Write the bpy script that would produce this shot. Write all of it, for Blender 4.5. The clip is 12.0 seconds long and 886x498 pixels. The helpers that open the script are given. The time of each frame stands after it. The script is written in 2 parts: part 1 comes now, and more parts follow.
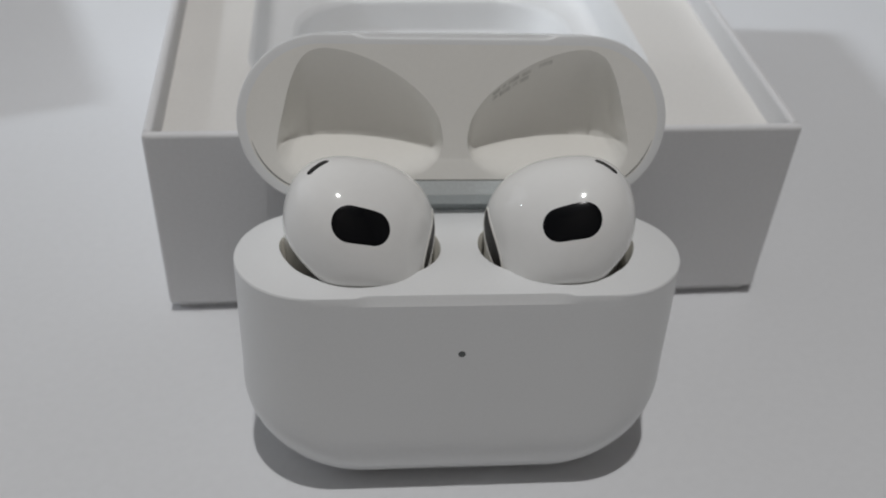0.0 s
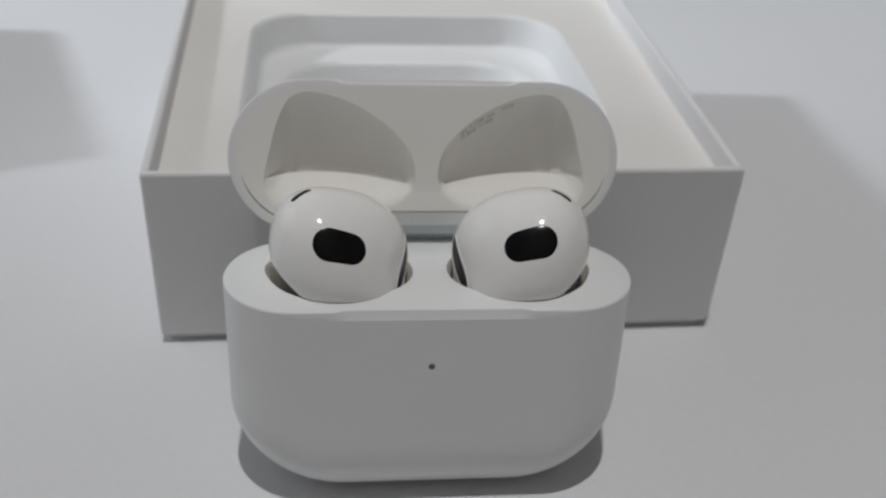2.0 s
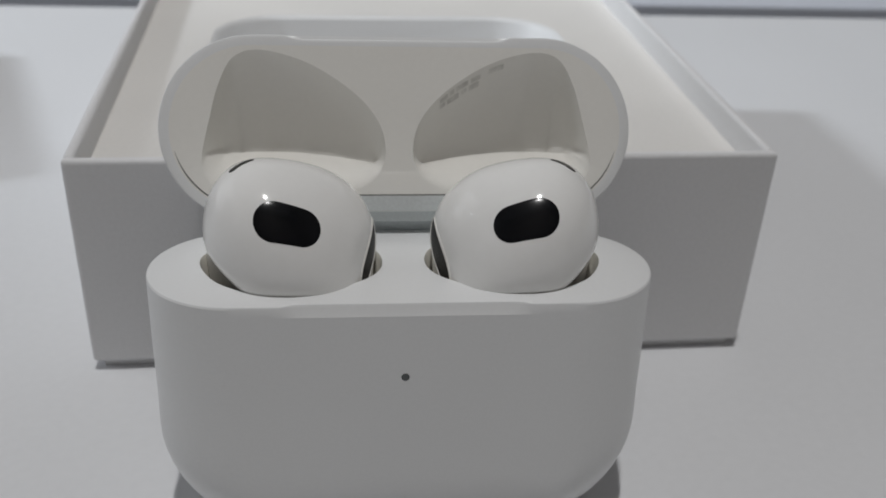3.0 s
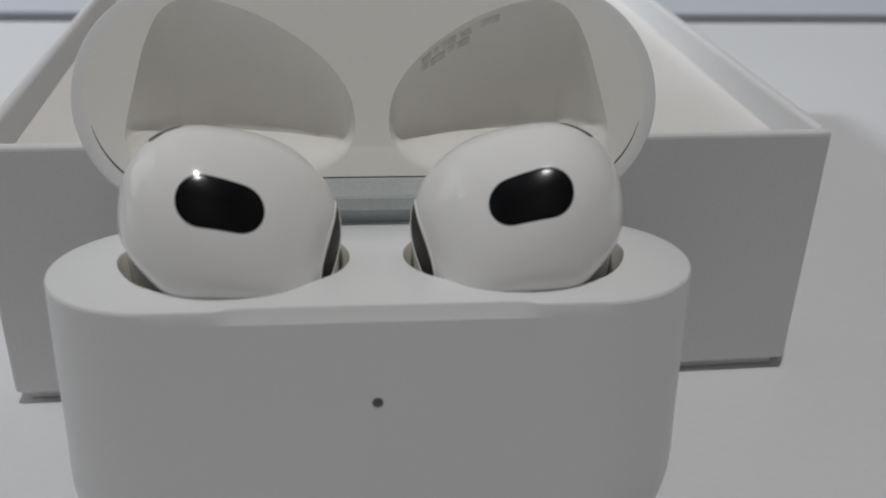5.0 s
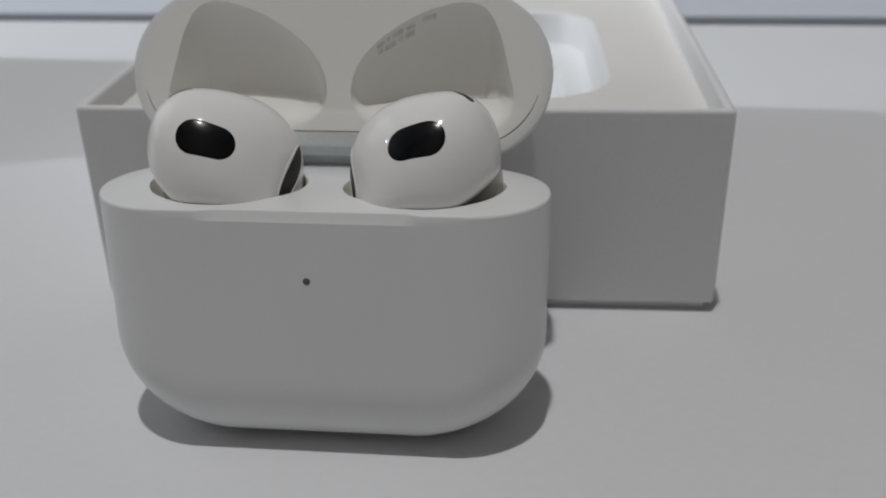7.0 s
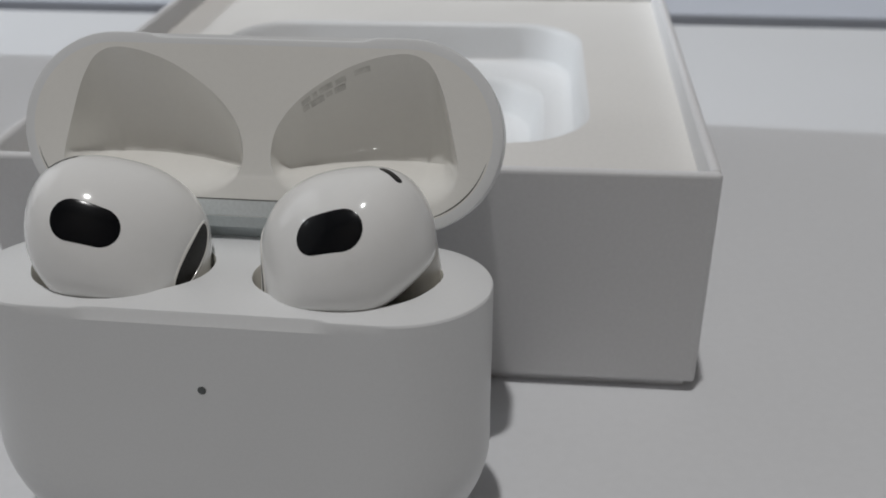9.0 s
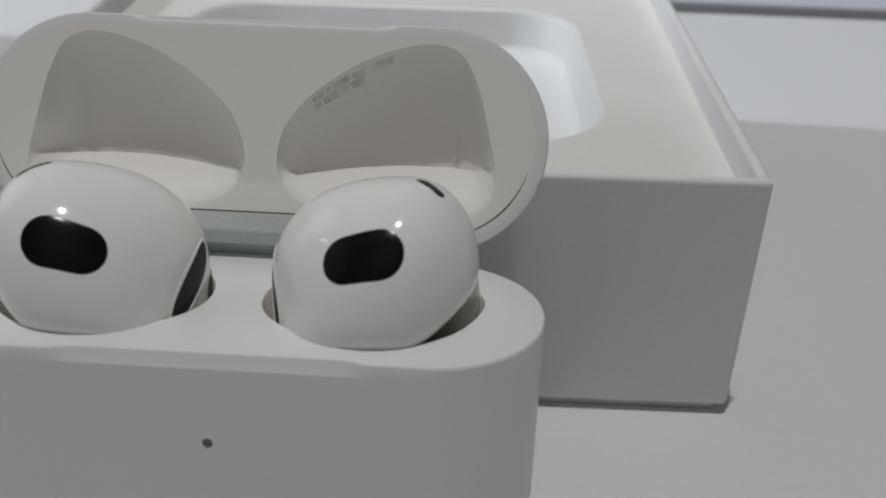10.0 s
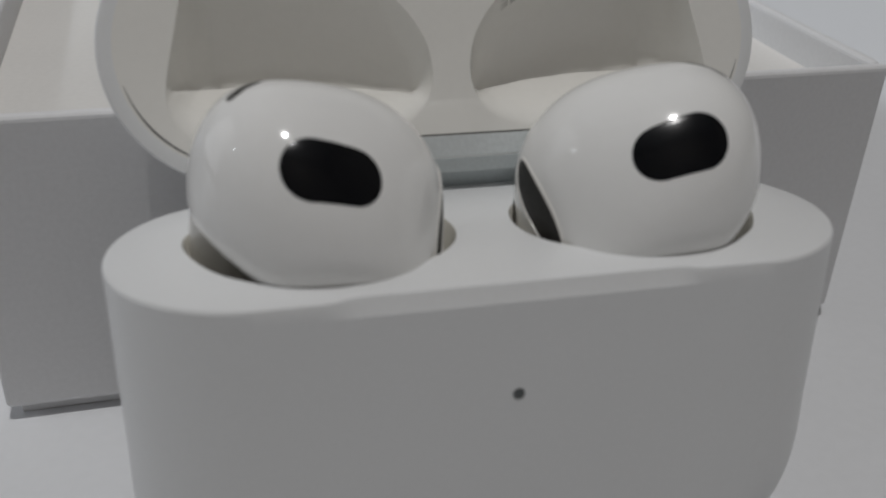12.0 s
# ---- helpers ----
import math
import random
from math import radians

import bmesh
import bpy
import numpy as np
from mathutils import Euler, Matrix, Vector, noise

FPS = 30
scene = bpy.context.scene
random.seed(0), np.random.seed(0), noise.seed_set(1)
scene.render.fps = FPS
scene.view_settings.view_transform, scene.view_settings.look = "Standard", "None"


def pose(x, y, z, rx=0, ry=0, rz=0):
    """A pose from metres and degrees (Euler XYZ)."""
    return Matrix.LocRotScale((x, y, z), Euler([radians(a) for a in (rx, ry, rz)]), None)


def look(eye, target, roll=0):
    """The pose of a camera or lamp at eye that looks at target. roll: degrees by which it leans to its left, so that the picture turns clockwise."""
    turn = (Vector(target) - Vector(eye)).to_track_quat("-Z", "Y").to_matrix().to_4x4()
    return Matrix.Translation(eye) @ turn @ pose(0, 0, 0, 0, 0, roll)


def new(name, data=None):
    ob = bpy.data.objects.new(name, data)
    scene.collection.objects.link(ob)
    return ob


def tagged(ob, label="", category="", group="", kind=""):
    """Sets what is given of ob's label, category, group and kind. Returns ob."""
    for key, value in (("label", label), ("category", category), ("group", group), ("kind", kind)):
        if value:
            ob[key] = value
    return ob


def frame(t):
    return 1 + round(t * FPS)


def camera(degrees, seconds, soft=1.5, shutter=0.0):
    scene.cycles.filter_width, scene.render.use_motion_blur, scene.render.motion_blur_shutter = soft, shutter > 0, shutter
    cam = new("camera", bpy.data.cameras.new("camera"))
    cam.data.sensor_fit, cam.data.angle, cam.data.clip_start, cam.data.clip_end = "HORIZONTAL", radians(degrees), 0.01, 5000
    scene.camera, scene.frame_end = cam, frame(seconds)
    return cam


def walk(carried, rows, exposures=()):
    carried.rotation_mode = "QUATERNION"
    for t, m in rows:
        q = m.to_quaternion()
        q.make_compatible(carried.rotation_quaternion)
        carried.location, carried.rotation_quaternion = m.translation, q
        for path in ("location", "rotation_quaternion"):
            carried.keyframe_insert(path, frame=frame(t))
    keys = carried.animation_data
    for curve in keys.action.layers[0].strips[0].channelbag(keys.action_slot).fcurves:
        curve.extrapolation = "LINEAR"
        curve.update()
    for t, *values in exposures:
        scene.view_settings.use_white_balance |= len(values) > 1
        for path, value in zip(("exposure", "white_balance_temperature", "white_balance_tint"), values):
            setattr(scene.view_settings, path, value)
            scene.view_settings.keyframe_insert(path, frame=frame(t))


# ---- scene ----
cam = camera(50.12, 12.0, soft=1.75)
cam.data.dof.use_dof, cam.data.dof.focus_distance, cam.data.dof.aperture_fstop = True, 0.097, 40.0
PATH = [
    (0.0, -0.01203, -0.09433, 0.10078, 51.658, -2.616, -4.254),
    (0.5, -0.01076, -0.09556, 0.10126, 52.480, -2.620, -4.291),
    (1.0, -0.01084, -0.09959, 0.10194, 53.752, -2.814, -4.553),
    (1.5, -0.01071, -0.10326, 0.10267, 54.768, -2.836, -4.760),
    (2.0, -0.01115, -0.10760, 0.10173, 56.482, -3.033, -4.986),
    (2.5, -0.00797, -0.09936, 0.08790, 59.088, -2.561, -5.258),
    (3.0, -0.00602, -0.09331, 0.08103, 60.781, -2.318, -5.268),
    (5.0, -0.00191, -0.07659, 0.06673, 63.192, -1.381, -5.312),
    (5.5, 0.00862, -0.08906, 0.07304, 63.350, -0.780, -4.014),
    (6.0, 0.01267, -0.09398, 0.07424, 62.599, -0.756, -2.210),
    (6.5, 0.01940, -0.10071, 0.07181, 63.315, 0.498, 2.439),
    (7.0, 0.02510, -0.10775, 0.07331, 63.398, 0.979, 5.496),
    (7.5, 0.03345, -0.10992, 0.08104, 62.497, 0.848, 8.007),
    (7.7, 0.03474, -0.10757, 0.08251, 62.524, 0.802, 7.967),
    (9.5, 0.02895, -0.07942, 0.07617, 60.836, -0.074, 5.803),
    (10.0, 0.02111, -0.07372, 0.07477, 60.372, -1.445, 3.292),
    (10.5, 0.00861, -0.06806, 0.07003, 60.200, -2.060, -1.596),
    (11.0, -0.00429, -0.06477, 0.06428, 61.324, -2.473, -6.880),
    (11.5, -0.01358, -0.06230, 0.06320, 60.163, -2.780, -10.776),
    (12.0, -0.01865, -0.06401, 0.06186, 60.987, -1.943, -13.413),
]
walk(cam, [(t, pose(*row)) for t, *row in PATH], [(0.0, 0.25), (3.0, 0.27), (5.0, 0.22), (10.0, 0.22), (11.5, 0.14), (12.0, 0.14)])


# ---------------------------------------------------------------- light
world = bpy.data.worlds.new("room_air")
scene.world = world
world.use_nodes = True
world.node_tree.nodes["Background"].inputs[0].default_value = (0.75, 0.85, 1.0, 1)
world.node_tree.nodes["Background"].inputs[1].default_value = 0.05
CEILING, FLOOR = 1.75, -0.75


def lamp(name, place, target, watts, radius, colour):
    data = bpy.data.lights.new(name, "AREA")
    data.shape, data.size, data.energy, data.color = "DISK", radius * 2, watts, colour
    ob = new(name, data)
    ob.matrix_world = look(place, target)
    return ob


lamp("ceiling_lamp", (-0.035, -0.13, CEILING - 0.075), (-0.035, -0.13, 0.0), 8.8, 0.025, (1.0, 0.99, 0.98))
# a cooler shaded lamp low on the west wall: its cone sweeps the back of the table, the box and the block throw its long shadows
spot = bpy.data.lights.new("wall_lamp", "SPOT")
spot.energy, spot.spot_size, spot.spot_blend, spot.shadow_soft_size, spot.color = 58.0, radians(40), 0.32, 0.07, (0.86, 0.93, 1.0)
WALL_LAMP = (-1.55, 0.21, 0.93)
new("wall_lamp", spot).matrix_world = look(WALL_LAMP, (0.0, 0.21 + 1.55 * math.tan(radians(16.3)), 0.0))
# added soft cool fill from the west, set in a made-up window opening
WIN_Y0, WIN_Y1, WIN_Z0, WIN_Z1 = 0.40, 1.60, 0.10, 1.50
data = bpy.data.lights.new("west_fill", "AREA")
data.shape, data.size, data.size_y, data.energy, data.color = "RECTANGLE", WIN_Y1 - WIN_Y0, WIN_Z1 - WIN_Z0, 3.6, (0.97, 0.985, 1.0)
mid = Vector((-1.615, (WIN_Y0 + WIN_Y1) / 2, (WIN_Z0 + WIN_Z1) / 2))
new("west_fill", data).matrix_world = look(mid, mid + Vector((1.0, 0.0, 0.0)))


# ---------------------------------------------------------------- materials
def principled(name, base, rough=0.4, metal=0.0, grain=0.03, grain_size=900.0, bump=0.02, blot=0.03, blot_size=40.0,
               coat=0.0, sss=0.0, bump_dist=0.0001, tint=None):
    """A painted or moulded surface: base colour with fine grain and broad unevenness, and a fine relief."""
    m = bpy.data.materials.new(name)
    m.use_nodes = True
    nt = m.node_tree
    b = nt.nodes["Principled BSDF"]
    co = nt.nodes.new("ShaderNodeTexCoord")
    fine = nt.nodes.new("ShaderNodeTexNoise")
    fine.inputs["Scale"].default_value, fine.inputs["Detail"].default_value = grain_size, 3
    broad = nt.nodes.new("ShaderNodeTexNoise")
    broad.inputs["Scale"].default_value, broad.inputs["Detail"].default_value = blot_size, 2
    nt.links.new(co.outputs["Object"], fine.inputs["Vector"])
    nt.links.new(co.outputs["Object"], broad.inputs["Vector"])

    def spread(tex, amount):
        n = nt.nodes.new("ShaderNodeMapRange")
        n.inputs["From Min"].default_value, n.inputs["From Max"].default_value = 0.3, 0.7
        n.inputs["To Min"].default_value, n.inputs["To Max"].default_value = 1 - amount, 1 + amount
        nt.links.new(tex.outputs["Fac"], n.inputs["Value"])
        return n.outputs["Result"]
    mul = nt.nodes.new("ShaderNodeMath")
    mul.operation = "MULTIPLY"
    nt.links.new(spread(fine, grain), mul.inputs[0])
    nt.links.new(spread(broad, blot), mul.inputs[1])
    mix = nt.nodes.new("ShaderNodeVectorMath")
    mix.operation = "SCALE"
    mix.inputs[0].default_value = base
    nt.links.new(mul.outputs[0], mix.inputs["Scale"])
    nt.links.new(mix.outputs[0], b.inputs["Base Color"])
    rr = nt.nodes.new("ShaderNodeMapRange")
    rr.inputs["To Min"].default_value, rr.inputs["To Max"].default_value = rough * 0.85, rough * 1.15
    nt.links.new(broad.outputs["Fac"], rr.inputs["Value"])
    nt.links.new(rr.outputs["Result"], b.inputs["Roughness"])
    b.inputs["Metallic"].default_value = metal
    b.inputs["Coat Weight"].default_value = coat
    b.inputs["Coat Roughness"].default_value = 0.05
    if sss:
        b.inputs["Subsurface Weight"].default_value = sss
        b.inputs["Subsurface Radius"].default_value = (1.0, 0.95, 0.9)
        b.inputs["Subsurface Scale"].default_value = 0.0012
    bp = nt.nodes.new("ShaderNodeBump")
    bp.inputs["Strength"].default_value, bp.inputs["Distance"].default_value = bump, bump_dist
    nt.links.new(fine.outputs["Fac"], bp.inputs["Height"])
    nt.links.new(bp.outputs["Normal"], b.inputs["Normal"])
    return m


CASE = principled("white_case_plastic", (0.815, 0.825, 0.832), 0.32, grain=0.01, blot=0.012, bump=0.05, grain_size=2500, sss=0.0)
INSERT = principled("glossy_insert_plastic", (0.885, 0.873, 0.835), 0.06, grain=0.008, blot=0.012, bump=0.005, grain_size=1500)
# case plastic tinted warm and darker: shade and bounce inside the wells, as colour
WELL_SHADE = principled("well_shade_plastic", (0.76, 0.74, 0.68), 0.2, grain=0.01, blot=0.03)
BUD = principled("glossy_bud_plastic", (0.90, 0.90, 0.89), 0.10, grain=0.006, blot=0.01, bump=0.01, grain_size=1200)
STEM = principled("stem_plastic", (0.78, 0.77, 0.74), 0.15, grain=0.01, blot=0.02)
BLACK = principled("black_window", (0.005, 0.0055, 0.007), 0.2, grain=0.1, blot=0.2, bump=0.05, grain_size=4000)
BLACK.node_tree.nodes["Principled BSDF"].inputs["Specular IOR Level"].default_value = 0.28
MESH = principled("speaker_mesh", (0.016, 0.015, 0.014), 0.55, grain=0.6, grain_size=6000, bump=0.6)
STEEL = principled("hinge_steel", (0.74, 0.78, 0.79), 0.35, metal=0.25, grain=0.05, grain_size=3000)
STEEL_DARK = principled("hinge_steel_dark", (0.50, 0.54, 0.55), 0.45, metal=0.3, grain=0.05, grain_size=3000)
SEAM = principled("seam_gap", (0.10, 0.10, 0.095), 0.7)
LENS = principled("unlit_indicator", (0.10, 0.11, 0.11), 0.35)
PRINT = principled("grey_print", (0.70, 0.69, 0.655), 0.25, grain=0.05, grain_size=1500, blot=0.15, blot_size=900)
CARD = principled("white_card", (0.78, 0.78, 0.79), 0.55, grain=0.02, grain_size=1800, bump=0.15, blot=0.02, blot_size=25)
PULP = principled("white_tray", (0.79, 0.775, 0.75), 0.6, grain=0.02, grain_size=1500, bump=0.2, blot=0.03, blot_size=30)
# hollows of the same moulding, in a slightly lighter, cooler, smoother white
RECESS = principled("smooth_tray_cool_white", (0.80, 0.81, 0.82), 0.42, grain=0.01, grain_size=1500, bump=0.05, blot=0.02, blot_size=30)
TOP = principled("white_table_laminate", (0.76, 0.77, 0.79), 0.38, grain=0.012, grain_size=700, bump=0.03, blot=0.02, blot_size=9)
TOP2 = principled("pale_blue_laminate", (0.60, 0.63, 0.70), 0.4, grain=0.012, grain_size=700, bump=0.03, blot=0.02, blot_size=9)
POST = principled("pale_plastic", (0.70, 0.72, 0.76), 0.45)
# near-black tone for the shade down between the two tables
DARK = principled("gap_shade_dark", (0.10, 0.105, 0.11), 0.6, grain=0.1)
WALL = principled("pale_wall_paint", (0.80, 0.81, 0.82), 0.7, grain=0.03, grain_size=150, bump=0.1, blot=0.04, blot_size=3)
# dark tone for unseen walls, chosen to cut bounce from the near right
WALL2 = principled("brown_grey_bounce_cut", (0.17, 0.152, 0.135), 0.7, grain=0.03, grain_size=150, bump=0.1, blot=0.04, blot_size=3)
CEIL = principled("white_ceiling_paint", (0.84, 0.84, 0.84), 0.8, blot_size=2)
GROUND = principled("grey_floor", (0.30, 0.29, 0.28), 0.5, grain_size=80, blot_size=4)
LEG = principled("grey_metal_leg", (0.45, 0.45, 0.46), 0.4, metal=0.8)

# ---------------------------------------------------------------- mesh helpers (places in millimetres)
MM = 0.001


def mesh_from(name, verts, faces, material, smooth=True, sharp=40):
    me = bpy.data.meshes.new(name)
    me.from_pydata([tuple(c * MM for c in v) for v in verts], [], faces)
    bm = bmesh.new()
    bm.from_mesh(me)
    bmesh.ops.recalc_face_normals(bm, faces=bm.faces)
    for f in bm.faces:
        f.smooth = smooth
    for e in bm.edges:
        if len(e.link_faces) == 2 and e.calc_face_angle(0) > radians(sharp):
            e.smooth = False
    bm.to_mesh(me)
    bm.free()
    me.materials.append(material)
    return me


def part(name, me, parent=None, label=""):
    ob = new(name, me)
    if parent:
        ob.parent = parent
    if label:
        ob["label"] = label
    return ob


def thing(name, label, category, m=None, kind="", group=""):
    ob = new(name)
    ob.empty_display_size = 0.01
    if m is not None:
        ob.matrix_world = m
    return tagged(ob, label, category, group, kind)


def block(name, x0, x1, y0, y1, z0, z1, material, r=0.4, parent=None, label=""):
    """A bevelled block between two corners."""
    bm = bmesh.new()
    bmesh.ops.create_cube(bm, size=1)
    for v in bm.verts:
        v.co = Vector((x0 if v.co.x < 0 else x1, y0 if v.co.y < 0 else y1, z0 if v.co.z < 0 else z1)) * MM
    if r:
        bmesh.ops.bevel(bm, geom=list(bm.edges), offset=r * MM, segments=2, profile=0.6, affect="EDGES")
    me = bpy.data.meshes.new(name)
    bm.to_mesh(me)
    bm.free()
    me.materials.append(material)
    return part(name, me, parent, label)


def stadium(a, b, n=96):
    """Outline with half length a and half width b, rounded ends, evenly indexed; starts at the right end."""
    pts, straight = [], max(a - b, 0.0)
    total = 4 * straight + 2 * math.pi * b
    for i in range(n):
        s = i / n * total
        q = math.pi * b / 2
        if s < q:
            t = s / b
            pts.append((straight + b * math.cos(t), b * math.sin(t)))
        elif s < q + 2 * straight:
            pts.append((straight - (s - q), b))
        elif s < 3 * q + 2 * straight:
            t = (s - q - 2 * straight) / b + math.pi / 2
            pts.append((-straight + b * math.cos(t), b * math.sin(t)))
        elif s < 3 * q + 4 * straight:
            pts.append((-straight + (s - 3 * q - 2 * straight), -b))
        else:
            t = (s - 3 * q - 4 * straight) / b - math.pi / 2
            pts.append((straight + b * math.cos(t), b * math.sin(t)))
    return pts


def spline(knots, n):
    """Closed smooth curve through the knots."""
    out, k = [], len(knots)
    for i in range(n):
        u = i / n * k
        j, f = int(u), u - int(u)
        p = [knots[(j + d - 1) % k] for d in range(4)]
        out.append(tuple(0.5 * (2 * p[1][c] + (p[2][c] - p[0][c]) * f + (2 * p[0][c] - 5 * p[1][c] + 4 * p[2][c] - p[3][c]) * f * f
                                + (3 * p[1][c] - p[0][c] - 3 * p[2][c] + p[3][c]) * f ** 3) for c in range(2)))
    return out


def bridge(faces, a, b, n):
    for i in range(n):
        j = (i + 1) % n
        faces.append((a + i, a + j, b + j, b + i))


def filled(outer, holes):
    """Triangles of a flat region with holes; indices run through outer, then each hole."""
    bm = bmesh.new()
    loops = [[bm.verts.new((x, y, 0)) for x, y in loop] for loop in [outer, *holes]]
    bm.verts.index_update()
    edges = [bm.edges.new((l[i], l[(i + 1) % len(l)])) for l in loops for i in range(len(l))]
    bmesh.ops.triangle_fill(bm, use_beauty=True, use_dissolve=False, edges=edges)
    tris = [tuple(v.index for v in f.verts) for f in bm.faces]
    bm.free()
    return tris


# ---------------------------------------------------------------- room
TABLE = -1.45


def wall_with_opening(name, x0, x1, y0, y1, z0, z1, oy0, oy1, oz0, oz1, material):
    """A wall across x with one rectangular opening right through it."""
    verts, faces = [], []
    for x in (x0, x1):
        verts += [(x, y0, z0), (x, y1, z0), (x, y1, z1), (x, y0, z1), (x, oy0, oz0), (x, oy1, oz0), (x, oy1, oz1), (x, oy0, oz1)]
    for i in range(4):
        j = (i + 1) % 4
        faces += [(i, j, 4 + j, 4 + i), (8 + i, 8 + j, 12 + j, 12 + i), (i, j, 8 + j, 8 + i), (4 + i, 4 + j, 12 + j, 12 + i)]
    return part(name, mesh_from(name, verts, faces, material, smooth=False))


# unseen walls; south and east are dark to hold the fill light down
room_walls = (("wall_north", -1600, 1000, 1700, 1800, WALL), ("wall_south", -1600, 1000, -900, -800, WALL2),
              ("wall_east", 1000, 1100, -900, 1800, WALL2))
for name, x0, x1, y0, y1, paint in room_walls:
    tagged(block(name, x0, x1, y0, y1, -750, 1750, paint, 0), "plain unseen wall closing the room", "wall", kind="structure")
# opening and frame are invented to carry the west fill, never in view
wy0, wy1, wz0, wz1 = (v * 1000 for v in (WIN_Y0, WIN_Y1, WIN_Z0, WIN_Z1))
tagged(wall_with_opening("wall_west", -1700, -1600, -900, 1800, -750, 1750, wy0, wy1, wz0, wz1, WALL),
       "plain unseen wall with an opening for the fill light", "wall", kind="structure")
window = tagged(thing("fill_window_1", "", ""), "unseen wide window added for the fill light", "window", kind="structure")
for y0, y1 in ((wy0, wy0 + 40), (wy1 - 40, wy1)):
    block("fill_window_frame", -1680, -1640, y0, y1, wz0, wz1, POST, 1, window)
for z0, z1 in ((wz0, wz0 + 40), (wz1 - 40, wz1)):
    block("fill_window_frame", -1680, -1640, wy0 + 40.5, wy1 - 40.5, z0, z1, POST, 1, window)
tagged(block("floor", -1700, 1100, -900, 1800, -800, -750, GROUND, 0), "plain grey floor under the table", "floor", kind="structure")
tagged(block("ceiling", -1700, 1100, -900, 1800, 1750, 1800, CEIL, 0), "plain white ceiling with one lamp", "ceiling", kind="structure")
table = thing("table", "smooth glossy white laminate table top", "table")
block("tabletop", -700, 700, -700, 210, TABLE - 25, TABLE, TOP, 1.0, table)
for x in (-660, 660):
    for y in (-660, 180):
        block("leg", x - 20, x + 20, y - 20, y + 20, -750, TABLE - 25.5, LEG, 2, table)

back_table = thing("table", "pale blue-grey table standing behind a narrow dark gap", "table")
block("tabletop", -700, 700, 223, 900, TABLE - 25, TABLE, TOP2, 1.0, back_table)
for x in (-660, 660):
    for y in (260, 860):
        block("leg", x - 20, x + 20, y - 20, y + 20, -750, TABLE - 25.5, LEG, 2, back_table)
# added filler: the gap is only shaded, its darkness is this strip's colour
block("gap_shade_strip", -700, 700, 210.3, 222.7, TABLE - 25, TABLE - 8, DARK, 0.5, back_table, "dark strip standing in for the shade in the gap")

fixture = thing("ceiling_light", "small round white ceiling light above the table", "ceiling light")
bm = bmesh.new()
bmesh.ops.create_cone(bm, cap_ends=True, segments=48, radius1=0.06, radius2=0.075, depth=0.06,
                      matrix=Matrix.Translation((-0.035, -0.13, CEILING - 0.031)))
me = bpy.data.meshes.new("housing")
bm.to_mesh(me)
bm.free()
me.materials.append(CEIL)
part("housing", me, fixture)

sconce = thing("wall_lamp", "small pale shaded lamp on the wall", "wall lamp", look(WALL_LAMP, (0.0, 0.21 + 1.55 * math.tan(radians(16.3)), 0.0)))
bm = bmesh.new()
bmesh.ops.create_cone(bm, cap_ends=False, segments=48, radius1=0.09, radius2=0.06, depth=0.08, matrix=Matrix.Translation((0, 0, 0.03)))
me = bpy.data.meshes.new("shade")
bm.to_mesh(me)
bm.free()
me.materials.append(CEIL)
part("shade", me, sconce)

post = block("upright_block", -45, 0, -80, 0, TABLE, 32, POST, 4.0)
post.matrix_world = pose(-143 * MM, 163 * MM, 0, 0, 0, 20)
tagged(post, "pale bluish-white smooth upright block on the table", "block")

# ---------------------------------------------------------------- product box and its tray
BOX_TOP = 30.95
BW0, BW1, BY0, BY1 = 47.5, 50.2, 0.0, 103.0      # half width at the front and at the back, depth
box_m = pose(5.6 * MM, 20.4 * MM, TABLE * MM, 0, 0, 1.5)


def wall_piece(name, corners, z0, z1, parent, r=0.6):
    """An upright card panel over a four-sided plan, with softened edges."""
    bm = bmesh.new()
    low = [bm.verts.new((x * MM, y * MM, z0 * MM)) for x, y in corners]
    high = [bm.verts.new((x * MM, y * MM, z1 * MM)) for x, y in corners]
    bm.faces.new(low[::-1])
    bm.faces.new(high)
    for i in range(4):
        bm.faces.new((low[i], low[(i + 1) % 4], high[(i + 1) % 4], high[i]))
    bmesh.ops.recalc_face_normals(bm, faces=bm.faces)
    bmesh.ops.bevel(bm, geom=list(bm.edges), offset=r * MM, segments=3, profile=0.5, affect="EDGES")
    for f in bm.faces:
        f.smooth = False
    me = bpy.data.meshes.new(name)
    bm.to_mesh(me)
    bm.free()
    me.materials.append(CARD)
    return part(name, me, parent)


H = BOX_TOP - TABLE
T = 1.4
box = thing("product_box", "open white card product box standing behind the case", "box", box_m)
wall_piece("front_wall", [(-BW0, 0), (BW0, 0), (BW0, T), (-BW0, T)], 1.45, H, box)
wall_piece("back_wall", [(-BW1, BY1 - T), (BW1, BY1 - T), (BW1, BY1), (-BW1, BY1)], 1.45, H, box)
wall_piece("side_wall", [(-BW0, T), (-BW0 + T, T), (-BW1 + T, BY1 - T), (-BW1, BY1 - T)], 1.45, H, box)
wall_piece("side_wall", [(BW0 - T, T), (BW0, T), (BW1, BY1 - T), (BW1 - T, BY1 - T)], 1.45, H, box)
wall_piece("base_panel", [(-BW0 + 1.2, 1.2), (BW0 - 1.2, 1.2), (BW1 - 1.2, BY1 - 1.2), (-BW1 + 1.2, BY1 - 1.2)], 0.0, 2.5, box, 0.2)


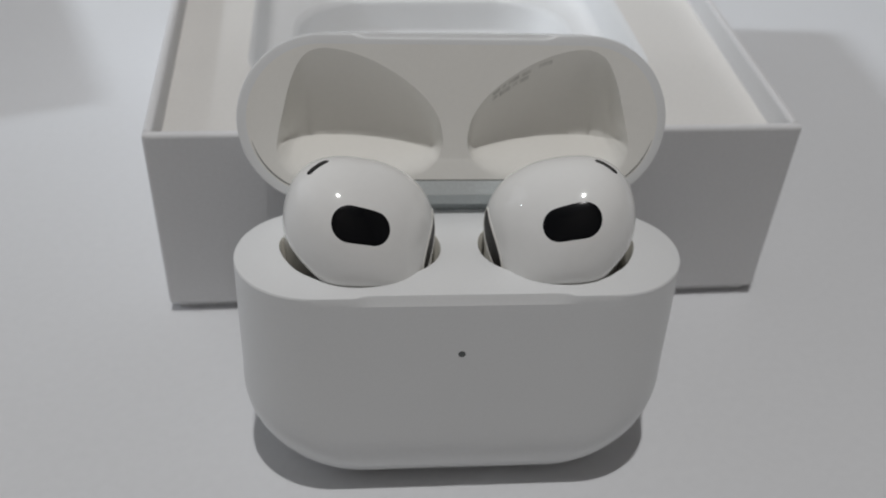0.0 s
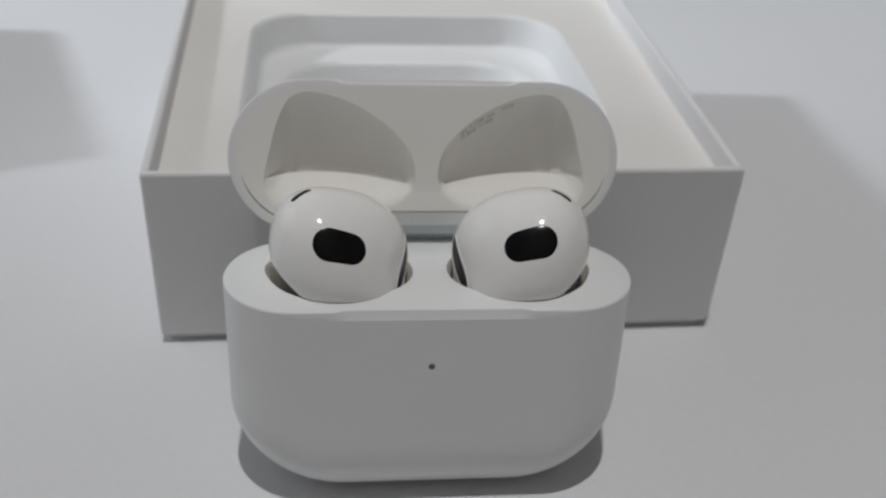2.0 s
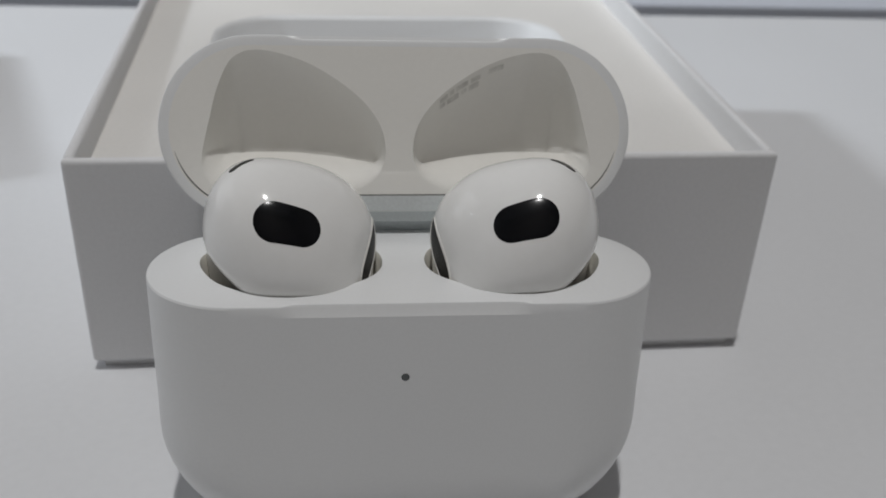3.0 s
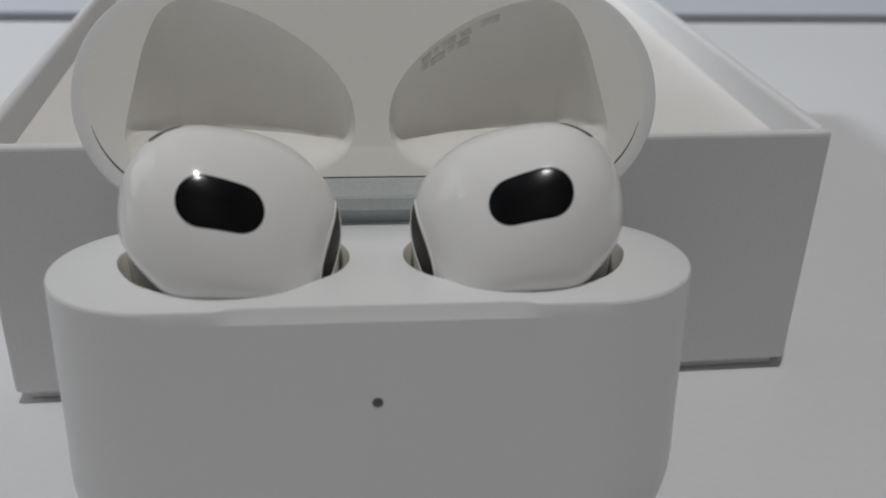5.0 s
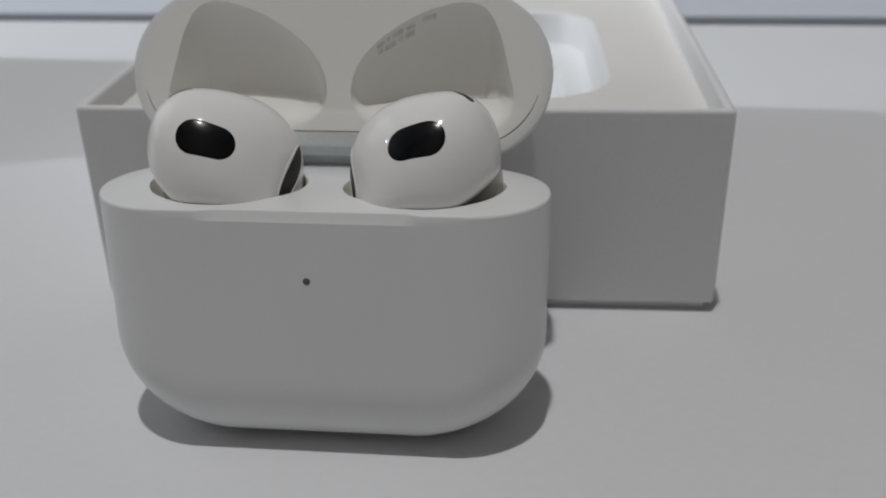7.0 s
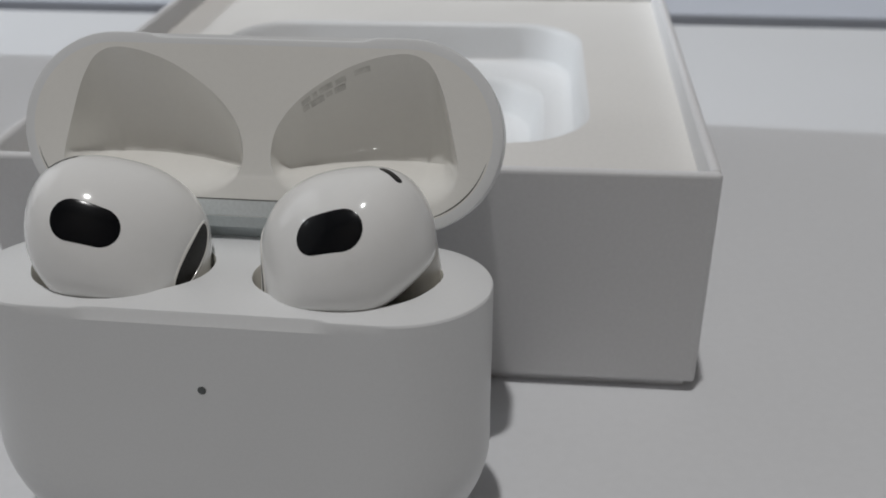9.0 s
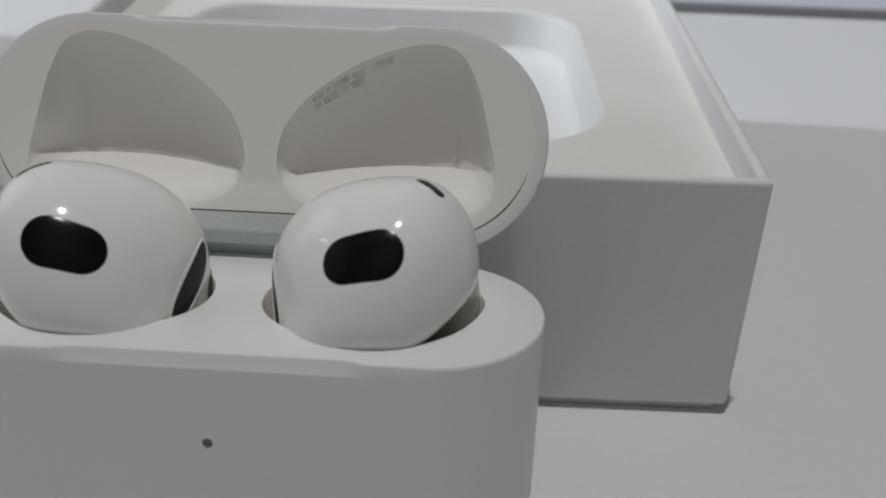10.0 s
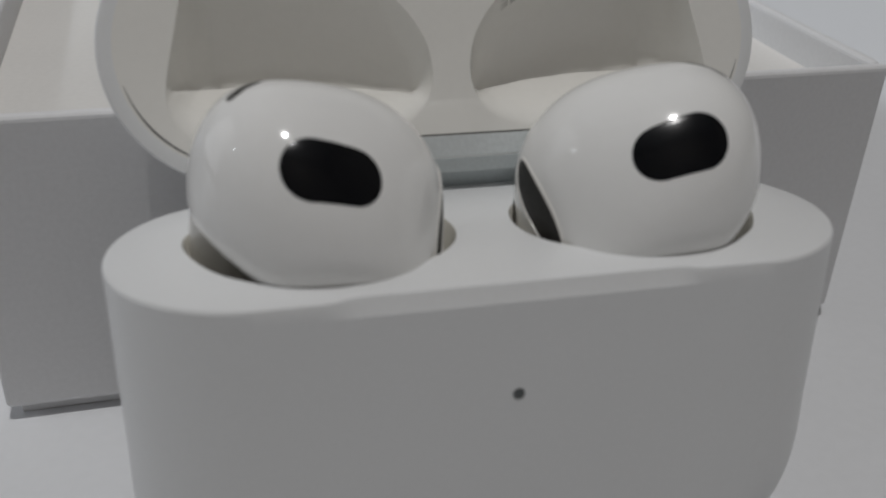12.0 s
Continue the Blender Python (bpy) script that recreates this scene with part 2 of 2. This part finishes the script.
def rounded(x0, x1, y0, y1, r, n=64):
    pts = []
    for k, (cx, cy) in enumerate(((x1 - r, y1 - r), (x0 + r, y1 - r), (x0 + r, y0 + r), (x1 - r, y0 + r))):
        for i in range(n // 4):
            t = math.pi / 2 * (k + i / (n // 4 - 1))
            pts.append((cx + r * math.cos(t), cy + r * math.sin(t)))
    return pts


def make_tray():
    """Moulded tray: flat top, a square recess with soft edges and a deeper rounded pocket in it."""
    z = 26.6 - TABLE
    e = 0.02
    outer = [(BW0 - T - e, T + e), (BW1 - T - e, BY1 - T - e), (-BW1 + T + e, BY1 - T - e), (-BW0 + T + e, T + e)]
    steps = [  # x0, x1, y0, y1, radius, height
        (-35.2, 33.0, 19.0, 82.6, 13.0, z), (-34.6, 32.4, 19.6, 82.0, 12.6, z - 0.25), (-34.1, 31.9, 20.1, 81.5, 12.2, z - 0.9),
        (-33.6, 31.4, 20.6, 81.0, 12.0, z - 6.2), (-33.0, 30.8, 21.2, 80.4, 11.6, z - 7.3), (-31.6, 29.4, 22.6, 79.0, 11.0, z - 7.7),
        (-28.8, 26.3, 26.0, 73.0, 14.0, z - 7.8), (-28.2, 25.7, 26.6, 72.4, 13.6, z - 8.2), (-27.6, 25.1, 27.2, 71.8, 13.2, z - 9.0),
        (-26.8, 24.3, 28.0, 71.0, 12.6, z - 13.5), (-25.8, 23.3, 29.0, 70.0, 12.0, z - 14.6), (-23.8, 21.3, 31.0, 68.0, 11.0, z - 15.0)]
    loops = [rounded(*s[:5]) for s in steps]
    n = len(loops[0])
    tray = thing("packing_tray", "white moulded tray with an empty rounded recess inside the box", "packing tray", box_m)
    # flat top panel with its skirt
    verts = [(x, y, z) for x, y in outer] + [(x, y, z) for x, y in loops[0]] + [(x, y, 2.6) for x, y in outer]
    faces = filled(outer, [loops[0]])
    bridge(faces, 0, 4 + n, 4)
    part("top_panel", mesh_from("top_panel", verts, faces, PULP, sharp=50), tray)
    # the recess down to the ledge, and the pocket for the case
    for name, first, last, closed in (("recess", 0, 6, False), ("pocket", 6, len(steps) - 1, True)):
        verts, faces = [], []
        for s, loop in zip(steps[first:last + 1], loops[first:last + 1]):
            verts += [(x, y, s[5]) for x, y in loop]
        for k in range(last - first):
            bridge(faces, k * n, (k + 1) * n, n)
        if closed:
            faces.append(tuple(range((last - first) * n, (last - first + 1) * n)))
        part(name, mesh_from(name, verts, faces, RECESS, sharp=50), tray, "smooth bright white hollow")
    return tray


make_tray()

# ---------------------------------------------------------------- charging case
LEAN_BACK = 5.9
case_m = pose(0, -4.4 * MM, 29.2 * MM, -LEAN_BACK, 0, 0)
case = thing("charging_case", "open white glossy plastic earbud charging case leaning back", "charging case", case_m)
CA, CB, CH = 27.2, 10.0, 30.2
WELL = [(21.9, 2.2), (20.2, -3.2), (16.6, -6.3), (12.2, -7.2), (7.2, -5.8), (3.5, -2.9), (2.3, 0.6), (3.4, 4.4), (7.5, 6.9), (13.0, 7.6), (18.6, 6.6)]


def make_case_body():
    n = 144
    verts, faces = [], []
    notch = lambda x, y: max(0.0, min(1.0, (12.6 - abs(x)) / 0.9)) if y < -CB * 0.9 else 0.0
    rings = [(0.0, 0.26, 0.55), (-0.07, 0.10, 0.50), (-0.26, 0.0, 0.42), (-1.15, 0.0, 0.03), (-1.20, 0.0, 0.0), (-1.26, 0.0, 0.0), (-1.6, 0.0, 0.0), (-3.0, 0.0, 0.0)]
    for z, inset, cut in rings:
        for x, y in stadium(CA, CB, n):
            k = notch(x, y)
            d = inset * (1 - k) + max(cut, inset) * k
            verts.append((x * (1 - d / CA), y * (1 - d / CB), z))
    levels = [(-8.0, 0, 0), (-14.0, 0.05, 0)]
    for i in range(15):
        t = i / 14 * math.pi / 2
        levels.append((-CH + 12.3 * (1 - math.sin(t)), 13.0 * (1 - math.cos(t)), None))
    for z, ix, iy in levels:
        if iy is None:
            q = max(0.0, (-CH + 9.0 - z) / 9.0)
            iy = 4.6 * (1 - math.sqrt(max(0.0, 1 - q * q)))
        for x, y in stadium(CA - ix, CB - iy, n):
            verts.append((x, y, z))
    for k in range(len(rings) + len(levels) - 1):
        bridge(faces, k * n, (k + 1) * n, n)
    last = (len(rings) + len(levels) - 1) * n
    faces.append(tuple(range(last, last + n)))
    m, shell_faces = 72, 0
    right = spline(WELL, m)
    left = [(-x, y) for x, y in right]
    base = len(verts)
    tris = filled([v[:2] for v in verts[:n]], [right, left])
    for loop in (right, left):
        verts += [(x, y, 0) for x, y in loop]
    remap = lambda i: i if i < n else base + i - n
    faces += [tuple(remap(i) for i in t) for t in tris]
    shell_faces = len(faces)
    for side, loop in ((0, right), (1, left)):
        prev = base + side * m
        sx = 1 if side == 0 else -1
        for depth, s in ((0.35, 0.985), (3.0, 0.95), (8.0, 0.80), (14.0, 0.55), (19.0, 0.42)):
            start = len(verts)
            verts += [(sx * 12.6 + (x - sx * 12.6) * s, 0.4 + (y - 0.4) * s, -depth) for x, y in loop]
            bridge(faces, prev, start, m)
            prev = start
        faces.append(tuple(range(prev, prev + m)))
    me = mesh_from("body", verts, faces, CASE, sharp=28)
    # the well faces take the tone with shade put into its colour
    me.materials.append(WELL_SHADE)
    for poly in me.polygons[shell_faces:]:
        poly.material_index = 1
    return me


part("body", make_case_body(), case)


def make_disc(name, r, depth, material, n=32):
    verts = [(r * math.cos(6.28319 * i / n), -depth, r * math.sin(6.28319 * i / n)) for i in range(n)]
    verts += [(0.9 * r * math.cos(6.28319 * i / n), -depth - 0.03, 0.9 * r * math.sin(6.28319 * i / n)) for i in range(n)]
    verts += [(r * math.cos(6.28319 * i / n), 0.4, r * math.sin(6.28319 * i / n)) for i in range(n)]
    faces = []
    bridge(faces, 0, n, n)
    bridge(faces, 0, 2 * n, n)
    faces.append(tuple(range(n, 2 * n)))
    return mesh_from(name, verts, faces, material)


led = part("indicator_light", make_disc("indicator_light", 0.43, 0.02, LENS), case, "small dark unlit indicator light")
led.location = (-0.28 * MM, -CB * MM, -8.2 * MM)

# ---- lid: local x to the right, y up the open face, z out of the face
LID_TILT = 24.0
lid_world = Matrix.Translation((0, 4.75 * MM, 31.0 * MM)) @ pose(0, 0, 0, 90 - LID_TILT, 0, 0)
lid = part("lid", None, case)
LC = 9.4                                       # the face's centre line above the hinge
LB = 10.6


def make_lid_shell():
    n = 144
    verts, faces = [], []
    notch = lambda x, y: max(0.0, min(1.0, (12.6 - abs(x)) / 0.9)) if y > LB * 0.9 else 0.0
    rings = [(1.46, -0.6), (1.44, -0.05), (1.38, 0.0), (0.35, 0.0), (0.12, -0.08), (0.0, -0.35), (0.0, -1.0), (0.0, -1.1)]
    for k, (inset, z) in enumerate(rings):
        for x, y in stadium(CA - inset, LB - inset, n):
            cut = 0.45 * notch(x, y) if k in (3, 4, 5, 6) else 0.0
            verts.append((x, y - cut + LC, z))
    deep = 15.6
    for i in range(17):
        t = i / 16 * math.pi / 2
        z = -deep + 11.0 * (1 - math.sin(t))
        q = max(0.0, (-deep + 6.5 - z) / 6.5)
        iy = 4.6 * (1 - math.sqrt(max(0.0, 1 - q * q)))
        for x, y in stadium(CA - 13.0 * (1 - math.cos(t)), LB - iy, n):
            verts.append((x, y + LC, z))
    rows = len(rings) + 17
    for k in range(rows - 1):
        bridge(faces, k * n, (k + 1) * n, n)
    faces.append(tuple(range((rows - 1) * n, rows * n)))
    return mesh_from("shell", verts, faces, CASE, sharp=28)


CAVITY = [(1.6, 7.6), (2.5, 10.5), (5.3, 13.7), (10.2, 16.8), (15.3, 18.25), (18.5, 17.6), (20.3, 14.7), (21.4, 10.8), (22.4, 6.2), (21.9, 3.6),
          (19.5, 1.9), (14.0, 1.4), (8.0, 1.7), (3.6, 3.0), (1.9, 5.2)]
SPINE_Y = 5.9
LIP_LINE = ((1.6, 7.6), (2.5, 10.5), (5.3, 13.7), (10.2, 16.8), (15.3, 18.25), (18.5, 17.6), (20.3, 14.7), (21.4, 10.8))


def cavity_point(x, y, s):
    """From the cavity's edge (s = 0) to its crease (s = 1); x is counted from the middle of the lid outwards."""
    tx = max(3.0, min(21.2, 3.0 + (x - 1.6) * 18.2 / 20.8))
    k = (tx - 12.1) / 9.9
    ty = SPINE_Y + 0.9 * (1 - k * k) + 0.6 * k
    lip = float(np.interp(tx, [q[0] for q in LIP_LINE], [q[1] for q in LIP_LINE]))
    d = (lip - ty) / 1.83 + 0.1
    u = max(0.0, min(1.0, (y - ty + 2.0) / 3.2))
    u = u * u * (3 - 2 * u)
    g = math.sin(s * math.pi / 2) ** 0.9 * u + s ** 1.8 * (1 - u)
    ss = s
    return x + (tx - x) * ss, y + (ty - y) * ss, 0.006 - d * g


def make_insert():
    n, m = 144, 90
    verts, faces = [], []
    outer = [(x, y + LC) for x, y in stadium(CA - 1.20, LB - 1.20, n)]
    right = spline(CAVITY, m)
    left = [(-x, y) for x, y in right]
    faces += filled(outer, [right, left])
    for loop in (outer, right, left):
        verts += [(x, y, 0.006) for x, y in loop]
    skirt = len(verts)
    verts += [(x, y, 0.001) for x, y in outer]
    bridge(faces, 0, skirt, n)
    for sx, base in ((1, n), (-1, n + m)):
        prev = base
        for j in range(1, 19):
            start = len(verts)
            verts += [(sx * q[0], q[1], q[2]) for q in (cavity_point(x, y, j / 18) for x, y in right)]
            bridge(faces, prev, start, m)
            prev = start
    return mesh_from("insert", verts, faces, INSERT, sharp=30)


def on_lid(name, me, label=""):
    return part(name, me, lid, label)


on_lid("shell", make_lid_shell())
on_lid("insert", make_insert(), "glossy off-white moulded insert with two ear-shaped hollows")


def make_print():
    """Small unreadable moulded print along the upper inner edge of one hollow, as plain bars."""
    edge = spline(CAVITY, 90)
    verts, faces = [], []

    def at(u, s):
        i = int(u)
        f = u - i
        x, y = (edge[i][c] + (edge[i + 1][c] - edge[i][c]) * f for c in range(2))
        q = cavity_point(x, y, s)
        return (q[0], q[1], q[2] + 0.06)
    for u0, u1, s0, s1 in ((11.0, 12.5, .05, .11), (12.8, 13.5, .05, .11), (13.8, 15.5, .05, .11), (15.9, 17.2, .06, .11), (18.3, 20.3, .05, .10),
                           (10.9, 12.0, .13, .19), (12.3, 14.2, .13, .20), (14.5, 15.3, .13, .18), (15.6, 17.0, .13, .19)):
        b = len(verts)
        for i in range(7):
            u = u0 + (u1 - u0) * i / 6
            verts += [at(u, s0), at(u, s1)]
        faces += [(b + 2 * i, b + 2 * i + 1, b + 2 * i + 3, b + 2 * i + 2) for i in range(6)]
    return mesh_from("print", verts, faces, PRINT)


def make_seam(sx):
    """Thin dark gap between the shell and the insert, open along the lower corner."""
    verts, faces = [], []
    for i in range(25):
        t = radians(-78 + 62 * i / 24)
        w = 0.075 * math.sin(math.pi * (i + 0.6) / 25.2) + 0.01
        for d in (-w, w):
            r = LB - 1.47 + d
            verts.append((sx * (CA - LB + r * math.cos(t)), LC + r * math.sin(t), 0.012))
    for i in range(24):
        faces.append((2 * i, 2 * i + 1, 2 * i + 3, 2 * i + 2))
    return mesh_from("seam", verts, faces, SEAM)


for sx in (1, -1):
    on_lid("seam", make_seam(sx), "thin dark seam")
on_lid("print", make_print(), "faint grey unreadable print")
lid.matrix_world = lid_world

hinge = part("hinge", None, case, "brushed grey metal hinge")
for leaf, low, high, mat in (("upper_leaf", 0.02, 1.8, STEEL), ("middle_leaf", -1.25, 0.0, STEEL_DARK)):
    plate = block(leaf, -11.5, 11.5, low, high, -0.8, 0.05, mat, 0.1)
    plate.parent = hinge
    plate.matrix_basis = case_m.inverted() @ lid_world
slit = block("slit", -11.5, 11.5, 1.80, 1.93, -0.8, 0.045, SEAM, 0, hinge, "thin dark slit over the hinge plate")
slit.matrix_basis = case_m.inverted() @ lid_world
block("lower_leaf", -11.0, 11.0, 9.95, 11.0, -1.5, 2.6, STEEL_DARK, 0.15, hinge)

# ---------------------------------------------------------------- earbuds
BUD_C = Vector((12.03, -3.16, 28.95))
BUD_R = (12.8, 7.94, 9.88)
BUD_TURN = Euler([radians(a) for a in (-95.4, -62.85, -6.3)]).to_matrix()
SWELL_C = Vector((-0.15, 0.5, 2.75))
SWELL_R = (9.25, 8.0, 8.45)
SWELL_TURN = Euler([radians(a) for a in (7.0, -9.4, -16.5)]).to_matrix()
LIP = Vector((0.0, -0.85, -0.53)).normalized()
UNDERCUT = Vector((0.63, -0.20, -0.75)).normalized()


def bud_surface(d):
    """Point of the right earbud's head in the direction d from its middle."""
    e = BUD_TURN.transposed() @ d
    r = 1 / math.sqrt(sum((e[i] / BUD_R[i]) ** 2 for i in range(3)))
    # a second, rounder swell fills the shoulder towards the middle of the case
    q = SWELL_TURN.transposed() @ d
    o = SWELL_TURN.transposed() @ -SWELL_C
    a = sum((q[i] / SWELL_R[i]) ** 2 for i in range(3))
    b = sum(q[i] * o[i] / SWELL_R[i] ** 2 for i in range(3))
    c = sum((o[i] / SWELL_R[i]) ** 2 for i in range(3)) - 1
    r2 = (-b + math.sqrt(b * b - a * c)) / a
    r = math.log(math.exp(r * 1.1) + math.exp(r2 * 1.1)) / 1.1 - 0.5
    for plane, far, k in ((UNDERCUT, 4.6, 1.0), (LIP, 7.3, 1.5)):
        c = d.dot(plane)
        if c > 0.05:
            r = -math.log(math.exp(-r * k) + math.exp(-min(far / c, 60) * k)) / k
    return d * r


def make_head(sx):
    verts, faces, rows, n = [], [], 48, 96
    for i in range(rows + 1):
        t = math.pi * i / rows
        for j in range(n):
            p = 2 * math.pi * j / n
            v = bud_surface(Vector((math.sin(t) * math.cos(p), math.sin(t) * math.sin(p), math.cos(t))))
            verts.append((sx * v.x, v.y, v.z))
    for i in range(rows):
        bridge(faces, i * n, (i + 1) * n, n)
    return mesh_from("head", verts, faces, BUD, sharp=60)


def patch(name, sx, centre, along, outline, lift, material):
    """A thin piece that lies on the head's surface: a flat outline round a direction, domed on to the head."""
    d0 = centre.normalized()
    reach = bud_surface(d0).length
    t1 = (along - d0 * along.dot(d0)).normalized()
    t2 = d0.cross(t1)
    n, verts, faces = len(outline), [], []
    for s, h in ((1.0, -0.15), (1.0, lift * 0.6), (0.97, lift), (0.8, lift), (0.6, lift), (0.4, lift), (0.2, lift)):
        for u, v in outline:
            d = (d0 * reach + t1 * u * s + t2 * v * s).normalized()
            q = bud_surface(d) + d * h
            verts.append((sx * q.x, q.y, q.z))
    for k in range(6):
        bridge(faces, k * n, (k + 1) * n, n)
    faces.append(tuple(range(6 * n, 7 * n)))
    return mesh_from(name, verts, faces, material, sharp=60)


def tube(name, sx, path, radii, material, n=32):
    verts, faces = [], []
    for k, (p, r) in enumerate(zip(path, radii)):
        d = (Vector(path[min(k + 1, len(path) - 1)]) - Vector(path[max(k - 1, 0)])).normalized()
        u = d.orthogonal().normalized()
        w = d.cross(u)
        for i in range(n):
            q = Vector(p) + (u * math.cos(6.28319 * i / n) + w * math.sin(6.28319 * i / n)) * r
            verts.append((sx * q.x, q.y, q.z))
    for k in range(len(path) - 1):
        bridge(faces, k * n, (k + 1) * n, n)
    faces.append(tuple(range(n)))
    faces.append(tuple(range((len(path) - 1) * n, len(path) * n)))
    return mesh_from(name, verts, faces, material)


def oval(a, b, n=40):
    return [(a * math.cos(6.28319 * i / n), b * math.sin(6.28319 * i / n)) for i in range(n)]


GRILLE, GRILLE_TO = Vector((-8.35, -1.75, 1.9)), Vector((-0.13, 0.84, 0.53))


def rim(name, sx, centre, along, outline, material):
    """A rounded ring on the head's surface round an outline."""
    d0 = centre.normalized()
    reach = bud_surface(d0).length
    t1 = (along - d0 * along.dot(d0)).normalized()
    t2 = d0.cross(t1)
    n, verts, faces = len(outline), [], []
    for grow, h in ((-0.02, -0.2), (-0.02, 0.05), (0.04, 0.11), (0.16, 0.13), (0.34, 0.06), (0.50, -0.2)):
        for u, v in outline:
            k = math.hypot(u, v)
            d = (d0 * reach + t1 * (u + u / k * grow) + t2 * (v + v / k * grow)).normalized()
            q = bud_surface(d) + d * h
            verts.append((sx * q.x, q.y, q.z))
    for k in range(6):
        bridge(faces, k * n, (k + 1) % 6 * n, n)
    return mesh_from(name, verts, faces, material, sharp=70)


def earbud(sx, window, window_to, label):
    bud = thing("earbud", label, "earbud", Matrix.Translation((sx * BUD_C.x * MM, BUD_C.y * MM, BUD_C.z * MM)), group="earbuds in the case")
    part("head", make_head(sx), bud)
    a, b = Vector(window) - BUD_C, Vector(window_to) - BUD_C
    part("sensor_window", patch("sensor_window", sx, (a + b) / 2 + Vector((0, -0.15, -0.2)), a - b, stadium(3.5, 2.06, 48), 0.03, BLACK), bud, "black pill-shaped window")
    part("speaker_grille", patch("speaker_grille", sx, GRILLE, GRILLE_TO, oval(4.2, 1.3), 0.04, MESH), bud, "dark brown speaker mesh")
    part("grille_rim", rim("grille_rim", sx, GRILLE, GRILLE_TO, oval(4.2, 1.3), STEM), bud, "raised off-white rim")
    part("vent", patch("vent", sx, Vector((4.9, 0.5, 11.4)), Vector((2.2, -2.0, -0.5)), stadium(1.6, 0.45, 24), 0.03, BLACK), bud, "narrow black vent slit")
    part("stem", tube("stem", sx, [(4.6, 1.6, 6.0), (5.9, 2.2, 3.0), (6.4, 2.3, -0.5), (6.0, 2.3, -8.0), (5.2, 2.0, -13.0)], (2.8, 3.1, 3.1, 2.9, 2.6), STEM), bud)
    return bud


earbud(1, (15.0, -9.8, 38.35), (8.6, -8.6, 35.5), "glossy white earbud with a black window, resting in the case")
earbud(-1, (14.93, -10.0, 38.2), (8.58, -9.2, 35.9), "glossy white earbud with a black window, resting in the case")
